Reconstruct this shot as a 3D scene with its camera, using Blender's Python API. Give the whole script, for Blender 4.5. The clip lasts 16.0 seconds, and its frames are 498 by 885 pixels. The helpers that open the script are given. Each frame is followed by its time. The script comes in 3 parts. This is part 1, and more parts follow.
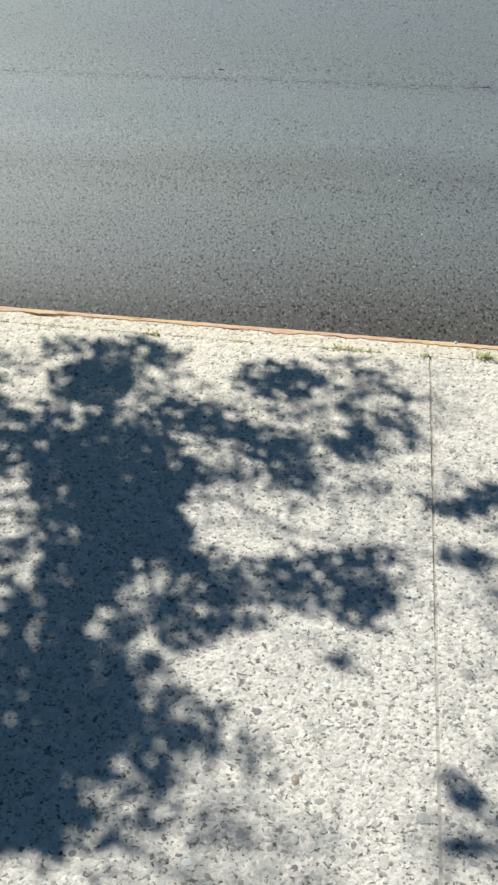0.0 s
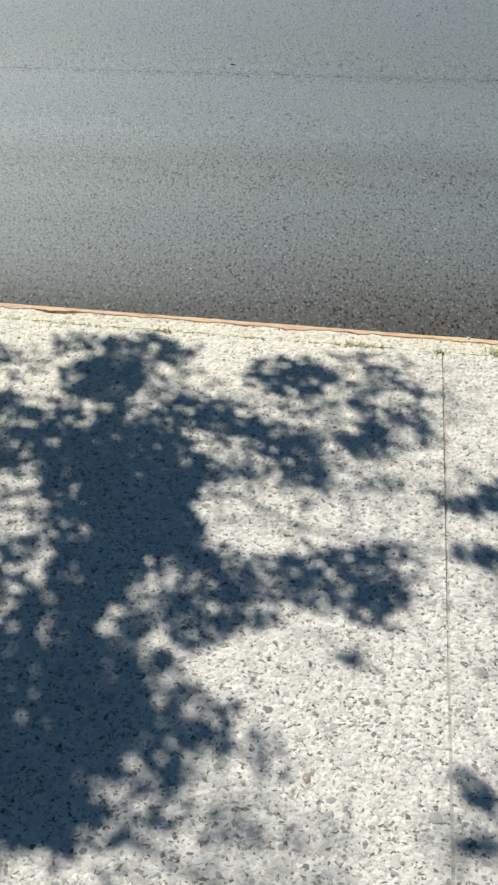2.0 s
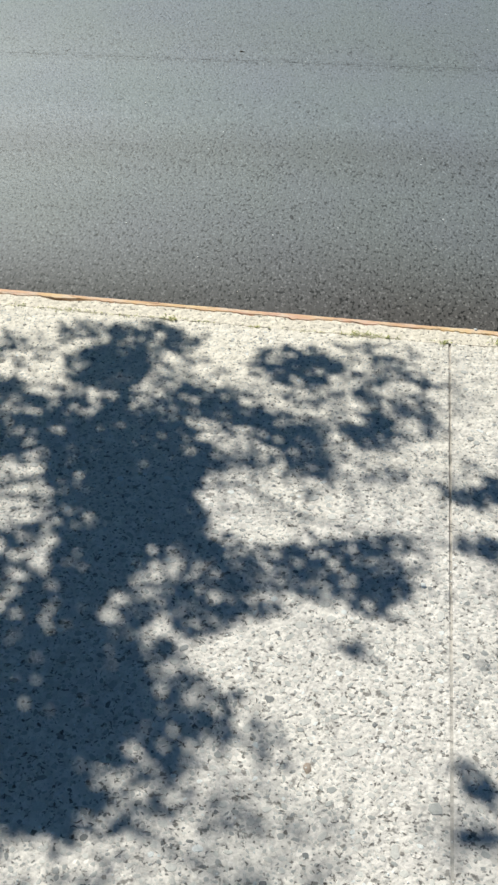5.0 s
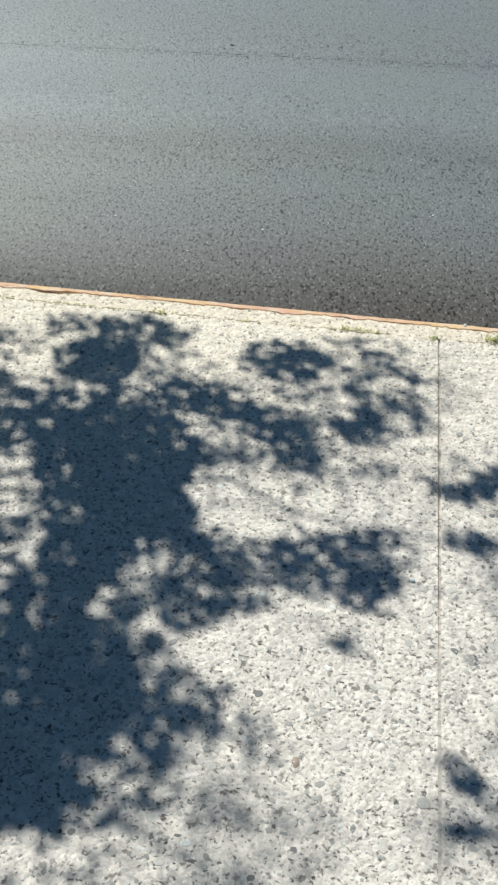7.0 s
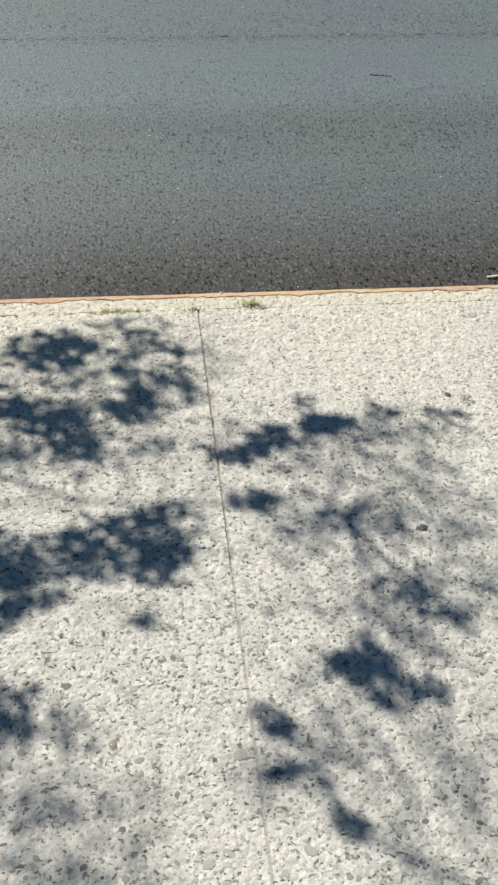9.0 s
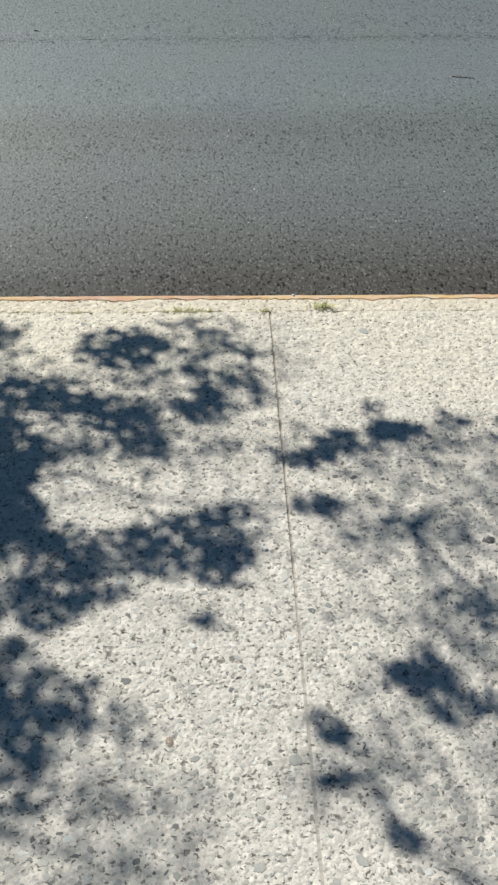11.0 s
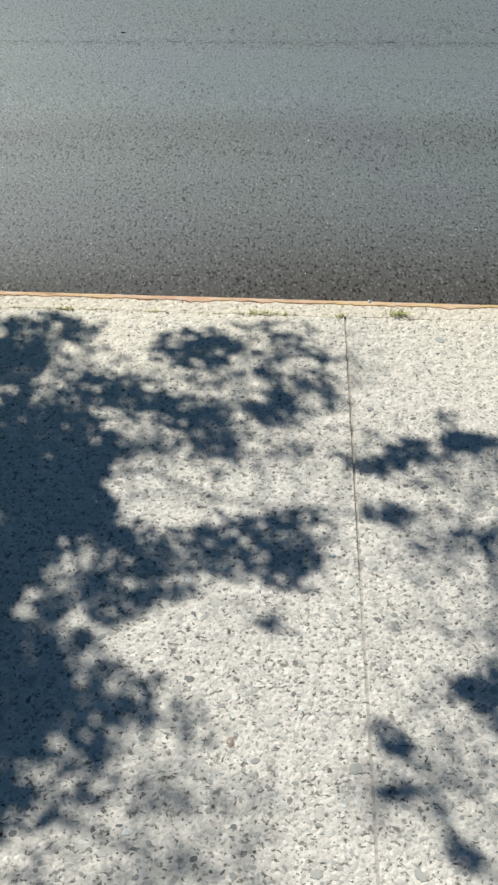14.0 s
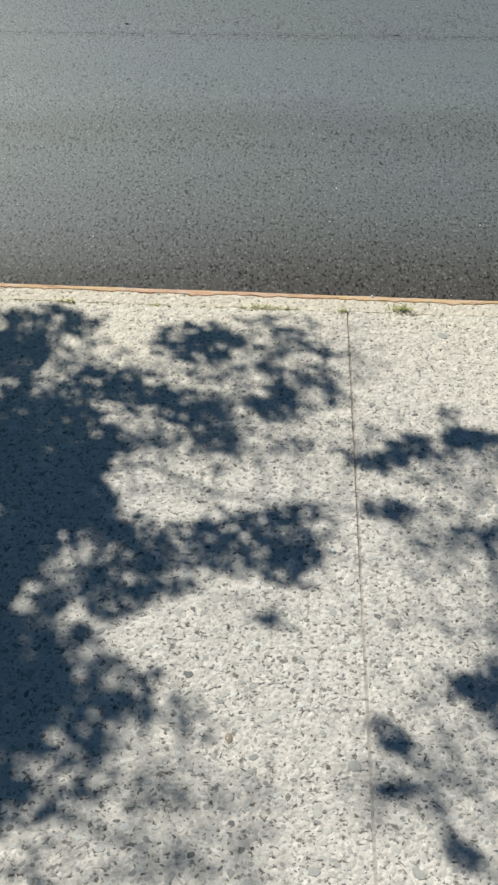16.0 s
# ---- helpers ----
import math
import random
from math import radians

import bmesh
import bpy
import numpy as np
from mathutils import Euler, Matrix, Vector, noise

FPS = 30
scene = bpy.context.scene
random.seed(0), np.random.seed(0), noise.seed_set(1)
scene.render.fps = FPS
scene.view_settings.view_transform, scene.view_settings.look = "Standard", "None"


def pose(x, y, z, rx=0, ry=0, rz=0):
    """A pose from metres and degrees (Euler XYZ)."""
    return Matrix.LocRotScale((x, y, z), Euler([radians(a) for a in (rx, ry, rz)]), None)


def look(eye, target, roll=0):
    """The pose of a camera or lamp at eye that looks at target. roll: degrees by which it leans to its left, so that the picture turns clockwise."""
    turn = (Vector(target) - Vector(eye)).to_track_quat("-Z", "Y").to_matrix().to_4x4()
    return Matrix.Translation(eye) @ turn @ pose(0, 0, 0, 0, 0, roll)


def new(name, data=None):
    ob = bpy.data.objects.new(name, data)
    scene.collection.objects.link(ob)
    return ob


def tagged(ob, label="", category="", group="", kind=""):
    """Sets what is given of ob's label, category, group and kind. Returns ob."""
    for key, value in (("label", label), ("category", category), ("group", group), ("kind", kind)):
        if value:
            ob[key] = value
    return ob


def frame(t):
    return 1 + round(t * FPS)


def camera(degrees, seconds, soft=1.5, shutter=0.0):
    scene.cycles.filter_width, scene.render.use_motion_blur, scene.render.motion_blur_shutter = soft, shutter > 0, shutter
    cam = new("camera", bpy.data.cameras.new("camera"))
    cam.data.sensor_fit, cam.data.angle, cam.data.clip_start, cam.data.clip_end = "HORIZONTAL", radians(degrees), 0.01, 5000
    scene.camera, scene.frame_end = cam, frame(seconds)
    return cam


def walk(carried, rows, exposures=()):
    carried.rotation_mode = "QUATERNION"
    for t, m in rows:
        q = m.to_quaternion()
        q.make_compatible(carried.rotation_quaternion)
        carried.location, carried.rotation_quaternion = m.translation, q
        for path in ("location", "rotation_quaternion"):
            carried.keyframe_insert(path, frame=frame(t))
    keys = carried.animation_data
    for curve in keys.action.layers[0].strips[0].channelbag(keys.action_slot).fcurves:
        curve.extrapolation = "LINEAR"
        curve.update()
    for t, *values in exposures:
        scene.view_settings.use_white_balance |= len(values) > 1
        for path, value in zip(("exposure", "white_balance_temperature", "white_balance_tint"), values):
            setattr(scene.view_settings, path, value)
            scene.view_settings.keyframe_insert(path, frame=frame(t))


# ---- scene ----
cam = camera(31.0, 16.0, soft=2.7)
PATH = [
    (0, (-0.242, -1.863, 1.507), (-0.416, -0.489, 0.064), -0.0),
    (0.5, (-0.245, -1.866, 1.508), (-0.478, -0.496, 0.07), -0.7),
    (1, (-0.245, -1.865, 1.502), (-0.5, -0.5, 0.062), -1.4),
    (1.5, (-0.244, -1.859, 1.501), (-0.471, -0.5, 0.052), -0.9),
    (2, (-0.236, -1.855, 1.503), (-0.441, -0.492, 0.054), -1.1),
    (2.5, (-0.233, -1.853, 1.5), (-0.435, -0.489, 0.051), -1.3),
    (3, (-0.231, -1.851, 1.499), (-0.443, -0.494, 0.045), -1.1),
    (3.5, (-0.234, -1.852, 1.501), (-0.451, -0.502, 0.042), -1.0),
    (4, (-0.234, -1.851, 1.5), (-0.455, -0.509, 0.034), -1.0),
    (6.5, (-0.236, -1.853, 1.503), (-0.439, -0.506, 0.039), -0.6),
    (7, (-0.239, -1.852, 1.496), (-0.425, -0.511, 0.024), 0.3),
    (7.5, (-0.228, -1.848, 1.496), (-0.265, -0.509, 0.01), 1.7),
    (8, (-0.201, -1.851, 1.494), (-0.031, -0.531, 0.002), 3.8),
    (8.2, (-0.192, -1.855, 1.499), (0.065, -0.546, 0.01), 5.2),
    (10.3, (-0.178, -1.868, 1.513), (0.025, -0.548, 0.024), 4.5),
    (10.5, (-0.18, -1.857, 1.512), (0.006, -0.546, 0.013), 4.2),
    (11, (-0.181, -1.858, 1.516), (-0.077, -0.536, 0.018), 2.6),
    (11.5, (-0.193, -1.862, 1.516), (-0.159, -0.536, 0.019), 1.8),
    (12, (-0.203, -1.862, 1.517), (-0.239, -0.535, 0.02), 1.2),
    (12.5, (-0.205, -1.86, 1.518), (-0.23, -0.523, 0.031), 0.9),
    (13, (-0.206, -1.861, 1.521), (-0.225, -0.521, 0.036), 0.8),
    (13.5, (-0.207, -1.858, 1.519), (-0.228, -0.526, 0.027), 0.8),
    (14, (-0.205, -1.858, 1.518), (-0.235, -0.531, 0.022), 0.8),
    (14.5, (-0.213, -1.853, 1.515), (-0.25, -0.531, 0.015), 1.2),
    (15, (-0.213, -1.853, 1.513), (-0.251, -0.533, 0.011), 1.3),
    (15.5, (-0.203, -1.854, 1.515), (-0.25, -0.535, 0.012), 0.8),
    (16, (-0.205, -1.851, 1.512), (-0.237, -0.534, 0.008), 1.2),
]
EXPOSURE = [(0, 0.16, 5560, -9), (7.5, 0.16, 5560, -9), (8.2, 0.1, 5600, -9), (10.3, -0.04, 5660, -9), (12.5, 0.02, 5620, -9), (14, 0.04, 5600, -9), (16, -0.1, 5640, -9)]
walk(cam, [(t, look(eye, target, roll)) for t, eye, target, roll in PATH], EXPOSURE)

# ---- light: clear sky, one high sun ahead of the kerb line ----
SUN_ELEVATION, SUN_AZIMUTH = radians(50), radians(38)  # azimuth: from +y towards -x
TO_SUN = Vector((-math.sin(SUN_AZIMUTH) * math.cos(SUN_ELEVATION), math.cos(SUN_AZIMUTH) * math.cos(SUN_ELEVATION), math.sin(SUN_ELEVATION)))
world = bpy.data.worlds.new("sky")
scene.world = world
world.use_nodes = True
sky = world.node_tree.nodes.new("ShaderNodeTexSky")
sky.sky_type, sky.sun_disc = "NISHITA", False
sky.sun_elevation, sky.sun_rotation = SUN_ELEVATION, -SUN_AZIMUTH
sky.air_density, sky.dust_density, sky.ozone_density = 0.6, 0.1, 1.6
backing = world.node_tree.nodes["Background"]
backing.inputs["Strength"].default_value = 0.05
world.node_tree.links.new(sky.outputs["Color"], backing.inputs["Color"])
sun = new("sun", bpy.data.lights.new("sun", "SUN"))
sun.data.energy, sun.data.angle, sun.data.color = 5.0, radians(0.53), (1.0, 0.828, 0.715)
sun.matrix_world = look(TO_SUN * 30, (0, 0, 0))


# ---- materials ----
class Nodes:
    """A small wrapper that strings shader nodes together."""

    def __init__(self, name):
        self.mat = bpy.data.materials.new(name)
        self.mat.use_nodes = True
        self.tree = self.mat.node_tree
        self.bsdf = self.tree.nodes["Principled BSDF"]
        geo = self.tree.nodes.new("ShaderNodeNewGeometry")
        self.position, self.island, self.facing = geo.outputs["Position"], geo.outputs["Random Per Island"], geo.outputs["Normal"]

    def link(self, a, b):
        self.tree.links.new(a, b)

    def put(self, socket, value):
        if hasattr(value, "is_output"):
            self.link(value, socket)
        else:
            socket.default_value = value

    def noise(self, scale, detail=3.0, rough=0.55, stretch=(1, 1, 1)):
        n = self.tree.nodes.new("ShaderNodeTexNoise")
        n.inputs["Scale"].default_value, n.inputs["Detail"].default_value, n.inputs["Roughness"].default_value = scale, detail, rough
        self.put(n.inputs["Vector"], self.scaled(stretch))
        return n.outputs["Fac"]

    def scaled(self, stretch):
        if stretch == (1, 1, 1):
            return self.position
        m = self.tree.nodes.new("ShaderNodeMapping")
        m.inputs["Scale"].default_value = stretch
        self.link(self.position, m.inputs["Vector"])
        return m.outputs["Vector"]

    def cells(self, scale, output="Color", feature="F1", stretch=(1, 1, 1)):
        n = self.tree.nodes.new("ShaderNodeTexVoronoi")
        n.feature = feature
        n.inputs["Scale"].default_value = scale
        self.put(n.inputs["Vector"], self.scaled(stretch))
        return n.outputs[output]

    def ramp(self, fac, *stops):
        n = self.tree.nodes.new("ShaderNodeValToRGB")
        ramp = n.color_ramp
        while len(ramp.elements) < len(stops):
            ramp.elements.new(0.5)
        for e, (at, c) in zip(ramp.elements, stops):
            e.position, e.color = at, (*c, 1) if isinstance(c, tuple) else (c, c, c, 1)
        self.link(fac, n.inputs["Fac"])
        return n.outputs["Color"]

    def mix(self, fac, a, b, how="MIX"):
        n = self.tree.nodes.new("ShaderNodeMix")
        n.data_type, n.blend_type = "RGBA", how
        self.put(n.inputs[0], fac)
        for socket, v in ((n.inputs[6], a), (n.inputs[7], b)):
            self.put(socket, (*v, 1) if isinstance(v, tuple) else v)
        return n.outputs[2]

    def maths(self, how, a, b=0.0, c=0.0):
        n = self.tree.nodes.new("ShaderNodeMath")
        n.operation = how
        for socket, v in zip(n.inputs, (a, b, c)):
            self.put(socket, v)
        return n.outputs[0]

    def axis(self, name):
        n = self.tree.nodes.new("ShaderNodeSeparateXYZ")
        self.link(self.position, n.inputs[0])
        return n.outputs[name]

    def bump(self, height, distance, strength=1.0, before=None):
        n = self.tree.nodes.new("ShaderNodeBump")
        n.inputs["Distance"].default_value, n.inputs["Strength"].default_value = distance, strength
        self.link(height, n.inputs["Height"])
        if before:
            self.link(before, n.inputs["Normal"])
        return n.outputs["Normal"]

    def finish(self, colour, rough=0.8, normal=None, specular=0.5):
        self.put(self.bsdf.inputs["Base Color"], (*colour, 1) if isinstance(colour, tuple) else colour)
        self.put(self.bsdf.inputs["Roughness"], rough)
        self.put(self.bsdf.inputs["Specular IOR Level"], specular)
        if normal:
            self.link(normal, self.bsdf.inputs["Normal"])
        return self.mat


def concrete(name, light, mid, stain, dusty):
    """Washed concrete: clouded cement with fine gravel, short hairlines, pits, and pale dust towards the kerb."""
    n = Nodes(name)
    base = n.mix(n.ramp(n.noise(5, 5), (0.35, 0.0), (0.68, 1.0)), light, mid)
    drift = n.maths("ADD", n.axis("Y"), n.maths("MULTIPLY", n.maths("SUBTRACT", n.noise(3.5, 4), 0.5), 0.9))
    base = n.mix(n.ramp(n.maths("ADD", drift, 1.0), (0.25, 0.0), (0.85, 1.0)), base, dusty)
    base = n.mix(n.ramp(n.noise(1.7, 3), (0.50, 0.0), (0.72, 0.55)), base, stain)
    grit = n.ramp(n.cells(120), (0.0, 0.74), (0.3, 0.90), (0.7, 1.0), (1.0, 1.10))
    base = n.mix(0.8, base, grit, "MULTIPLY")
    coarse = n.ramp(n.noise(38, 3, 0.6), (0.34, 0.84), (0.62, 1.05))
    base = n.mix(0.9, base, coarse, "MULTIPLY")
    # Dark strokes and pits below paint the shade in crevices beside stones.
    strokes = n.ramp(n.noise(46, 3, 0.6, (0.95, 1.1, 1)), (0.350, 0.36), (0.400, 1.0))
    base = n.mix(n.ramp(n.maths("ADD", n.axis("Y"), 1.0), (0.35, 0.9), (0.85, 0.45)), base, strokes, "MULTIPLY")
    fine = n.ramp(n.cells(135, "Distance", "DISTANCE_TO_EDGE"), (0.0, 0.40), (0.07, 1.0))
    base = n.mix(n.ramp(n.noise(70, 2), (0.50, 0.0), (0.60, 0.55)), base, n.mix(1.0, base, fine, "MULTIPLY"))
    pits = n.ramp(n.noise(88, 2, 0.6), (0.335, 0.16), (0.390, 1.0))
    base = n.mix(0.9, base, pits, "MULTIPLY")
    high = n.maths("ADD", n.maths("MULTIPLY", n.cells(95, "Distance"), -0.7), n.maths("MULTIPLY", n.noise(88, 2, 0.6), 1.3))
    return n.finish(base, 0.85, n.bump(high, 0.004, 0.75), 0.3)


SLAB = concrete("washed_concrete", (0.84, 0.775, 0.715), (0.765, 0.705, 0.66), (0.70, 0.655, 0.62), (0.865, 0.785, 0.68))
KERB = concrete("kerb_concrete", (0.85, 0.77, 0.66), (0.78, 0.70, 0.59), (0.71, 0.63, 0.51), (0.85, 0.76, 0.64))


STONE_TONES = ((0.0, (0.21, 0.21, 0.21)), (0.03, (0.36, 0.355, 0.345)), (0.15, (0.48, 0.467, 0.445)), (0.42, (0.58, 0.553, 0.522)),
               (0.70, (0.66, 0.63, 0.59)), (0.965, (0.80, 0.79, 0.77)))
LARGE_TONES = ((0.0, (0.24, 0.24, 0.238)), (0.10, (0.35, 0.345, 0.335)), (0.35, (0.43, 0.42, 0.40)), (0.62, (0.50, 0.485, 0.46)), (0.85, (0.60, 0.575, 0.54)))


def pebble_material():
    n = Nodes("pebbles")
    tone = n.ramp(n.island, *STONE_TONES)
    tone.node.color_ramp.interpolation = "CONSTANT"
    colour = n.mix(0.5, tone, n.ramp(n.noise(260, 3), (0.3, 0.70), (0.7, 1.15)), "MULTIPLY")
    return n.finish(colour, 0.62, n.bump(n.noise(300, 2), 0.0008, 0.6), 0.4)


def single_pebble_material():
    """The same stones, told apart object by object."""
    n = Nodes("pebble_single")
    info = n.tree.nodes.new("ShaderNodeObjectInfo")
    tone = n.ramp(info.outputs["Random"], *LARGE_TONES)
    tone.node.color_ramp.interpolation = "CONSTANT"
    colour = n.mix(0.5, tone, n.ramp(n.noise(260, 3), (0.3, 0.70), (0.7, 1.15)), "MULTIPLY")
    return n.finish(colour, 0.62, n.bump(n.noise(300, 2), 0.0008, 0.6), 0.4)


PEBBLES, PEBBLE = pebble_material(), single_pebble_material()


SEAM_Y, SEAM_TURN = 1.685, 0.045  # the lanes' seam runs a little askew of the kerb


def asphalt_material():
    """Asphalt: dark binder, fine chippings polished and dusty in the lane, blacker along the gutter; its waves' light
    and dark painted in bands.
    """
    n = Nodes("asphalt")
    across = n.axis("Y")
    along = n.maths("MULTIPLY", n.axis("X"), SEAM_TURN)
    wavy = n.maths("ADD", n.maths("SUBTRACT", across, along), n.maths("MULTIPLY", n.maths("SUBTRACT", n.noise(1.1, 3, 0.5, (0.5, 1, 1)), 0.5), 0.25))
    # Sheen and shade of the road's waves are painted in as bands here.
    dust_and_light = n.ramp(n.maths("DIVIDE", wavy, 3.0), (0.0, 0.03), (0.05, 0.12), (0.10, 0.29), (0.165, 0.52), (0.26, 0.68), (0.335, 0.58), (0.40, 0.88), (0.52, 0.90), (0.60, 0.80), (0.80, 0.90))
    chips = n.mix(1.0, n.ramp(n.cells(130), (0.25, 0.86), (0.5, 0.98), (0.8, 1.15)), n.ramp(n.noise(115, 1.5, 0.5, (1.2, 0.8, 1)), (0.56, 1.0), (0.67, 2.2)), "MULTIPLY")
    tint = n.mix(n.ramp(n.noise(1.6, 3, 0.6), (0.40, 0.0), (0.62, 1.0)), (0.198, 0.221, 0.226), (0.196, 0.213, 0.238))
    base = n.mix(dust_and_light, (0.069, 0.060, 0.056), tint)
    colour = n.mix(n.ramp(dust_and_light, (0.0, 1.0), (0.35, 0.7), (0.6, 0.45), (1.0, 0.28)), base, chips, "MULTIPLY")
    # Dark pits and specks, drawn out along y, paint the bumps' small shadows.
    pits = n.ramp(n.noise(92, 1.6, 0.55, (1.25, 0.75, 1)), (0.36, 0.05), (0.43, 1.0))
    colour = n.mix(n.ramp(dust_and_light, (0.0, 0.95), (0.6, 0.74), (1.0, 0.36)), colour, pits, "MULTIPLY")
    specks = n.ramp(n.noise(56, 1.0, 0.5, (1.25, 0.75, 1)), (0.26, 0.10), (0.30, 1.0))
    colour = n.mix(0.8, colour, specks, "MULTIPLY")
    scuffs = n.ramp(n.noise(14, 4, 0.7, (0.25, 1.6, 1)), (0.30, 0.72), (0.40, 1.0))
    colour = n.mix(0.6, colour, scuffs, "MULTIPLY")
    colour = n.mix(n.ramp(n.noise(0.9, 4, 0.6, (0.4, 1, 1)), (0.4, 0.0), (0.8, 0.22)), colour, (0.17, 0.19, 0.19))
    off = n.maths("ABSOLUTE", n.maths("SUBTRACT", n.maths("SUBTRACT", across, along), SEAM_Y - 0.004))
    crumbs = n.maths("MULTIPLY", n.ramp(off, (0.006, 1.0), (0.042, 0.0)), n.ramp(n.noise(60, 2, 0.6, (0.6, 1.3, 1)), (0.50, 0.0), (0.60, 0.65)))
    colour = n.mix(crumbs, colour, (0.05, 0.05, 0.05))
    high = n.maths("ADD", n.maths("MULTIPLY", n.cells(130, "Distance"), -0.3), n.noise(92, 1.6, 0.55, (1.25, 0.75, 1)))
    rough = n.ramp(dust_and_light, (0.0, 0.85), (0.3, 0.60), (1.0, 0.50))
    return n.finish(colour, rough, n.bump(high, 0.004, 0.40), n.ramp(dust_and_light, (0.0, 0.10), (0.45, 0.40), (1.0, 0.55)))


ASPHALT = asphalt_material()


def plain(name, light, dark, scale, rough=0.8, depth=0.001, specular=0.4):
    n = Nodes(name)
    colour = n.mix(n.ramp(n.noise(scale, 4), (0.35, 0.0), (0.65, 1.0)), dark, light)
    return n.finish(colour, rough, n.bump(n.noise(scale * 3, 3), depth, 0.7), specular)


def edge_material():
    """The kerb's road-side lip: salmon concrete with worn yellow paint."""
    n = Nodes("kerb_lip")
    colour = n.mix(n.ramp(n.noise(3.5, 5, 0.65, (1, 3, 1)), (0.40, 0.0), (0.60, 1.0)), (0.64, 0.38, 0.28), (0.75, 0.53, 0.27))
    colour = n.mix(n.ramp(n.noise(40, 4, 0.6, (0.5, 2, 1)), (0.46, 0.0), (0.66, 0.7)), colour, (0.78, 0.66, 0.53))
    colour = n.mix(n.ramp(n.noise(28, 4, 0.65, (0.35, 3, 1)), (0.34, 0.8), (0.42, 0.0)), colour, (0.22, 0.11, 0.07))
    return n.finish(colour, 0.8, n.bump(n.noise(150, 3), 0.002, 0.8), 0.3)


LIP = edge_material()
SOIL = plain("soil", (0.16, 0.11, 0.07), (0.07, 0.05, 0.035), 30, 0.95, 0.01)
FILL = plain("joint_filling", (0.64, 0.585, 0.535), (0.40, 0.37, 0.34), 45, 0.95, 0.003)
TAR = plain("bitumen", (0.05, 0.048, 0.045), (0.025, 0.024, 0.023), 50, 0.8, 0.003)
BARK = plain("bark", (0.20, 0.16, 0.12), (0.07, 0.055, 0.04), 40, 0.9, 0.01)


def leaf_material():
    n = Nodes("leaf")
    colour = n.mix(n.ramp(n.noise(20, 3), (0.35, 0.0), (0.65, 1.0)), (0.035, 0.075, 0.02), (0.075, 0.13, 0.035))
    n.finish(colour, 0.5, n.bump(n.noise(60, 3), 0.0005, 0.7), 0.4)
    thin, both = n.tree.nodes.new("ShaderNodeBsdfTranslucent"), n.tree.nodes.new("ShaderNodeMixShader")
    thin.inputs["Color"].default_value, both.inputs[0].default_value = (0.10, 0.30, 0.05, 1), 0.4
    n.link(n.bsdf.outputs[0], both.inputs[1])
    n.link(thin.outputs[0], both.inputs[2])
    n.link(both.outputs[0], n.tree.nodes["Material Output"].inputs["Surface"])
    return n.mat


LEAF = leaf_material()
GRASS = plain("grass_blade", (0.56, 0.53, 0.24), (0.34, 0.36, 0.12), 35, 0.6, 0.0005)
VERGE = plain("dry_ground", (0.20, 0.19, 0.10), (0.09, 0.10, 0.045), 6, 0.95, 0.02)
QUARTZ = plain("white_stone", (0.85, 0.85, 0.84), (0.68, 0.67, 0.66), 90, 0.4, 0.0005)
DARKSTONE = plain("dark_stone", (0.15, 0.14, 0.14), (0.08, 0.075, 0.075), 90, 0.6, 0.0005)
# Dark colour of the slivers that stand for shade at stone edges.
GAP = plain("dark_grit", (0.32, 0.295, 0.27), (0.15, 0.138, 0.128), 80, 0.9, 0.0005)
BROWN = plain("brown_stain", (0.42, 0.34, 0.27), (0.30, 0.24, 0.20), 70, 0.7, 0.0005)
PAPER = plain("paper", (0.86, 0.86, 0.85), (0.76, 0.76, 0.75), 50, 0.8, 0.0005)


# ---- building helpers ----
def mesh_from(name, verts, faces, mat, smooth=False):
    me = bpy.data.meshes.new(name)
    me.from_pydata(verts, [], faces)
    me.materials.append(mat)
    if smooth:
        me.polygons.foreach_set("use_smooth", [True] * len(me.polygons))
    me.update()
    return me


def part(name, me, parent=None, label="", at=(0, 0, 0)):
    ob = new(name, me)
    ob.parent = parent
    ob.location = at
    if label:
        tagged(ob, label)
    return ob


def ragged(x, seed, size):
    return size * (noise.noise((x * 9, seed, 0)) + 0.6 * noise.noise((x * 31, seed, 3)) + 0.4 * noise.noise((x * 90, seed, 7)))


def strip_block(name, x0, x1, near, far, top, bottom, mat, step=0.006, lip=0.0):
    """A long block between two ragged edges, y = near(x) .. far(x); lip rounds its far edge."""
    xs = np.arange(x0, x1 + step * 0.5, step)
    rows = []
    for x in xs:
        a, b = near(x), far(x)
        rows.append([(x, a, bottom), (x, a, top - 0.0008), (x, a + 0.0008, top), (x, (a + b) / 2, top),
                     (x, b - max(lip, 0.0009), top), (x, b - max(lip, 0.0009) * 0.3, top - lip * 0.35 - 0.0003), (x, b, top - lip - 0.0009), (x, b, bottom)])
    w = len(rows[0])
    verts = [v for r in rows for v in r]
    faces = [(i * w + j, (i + 1) * w + j, (i + 1) * w + (j + 1) % w, i * w + (j + 1) % w) for i in range(len(rows) - 1) for j in range(w)]
    faces += [tuple(range(w)), tuple(len(verts) - w + j for j in reversed(range(w)))]
    return mesh_from(name, verts, faces, mat)


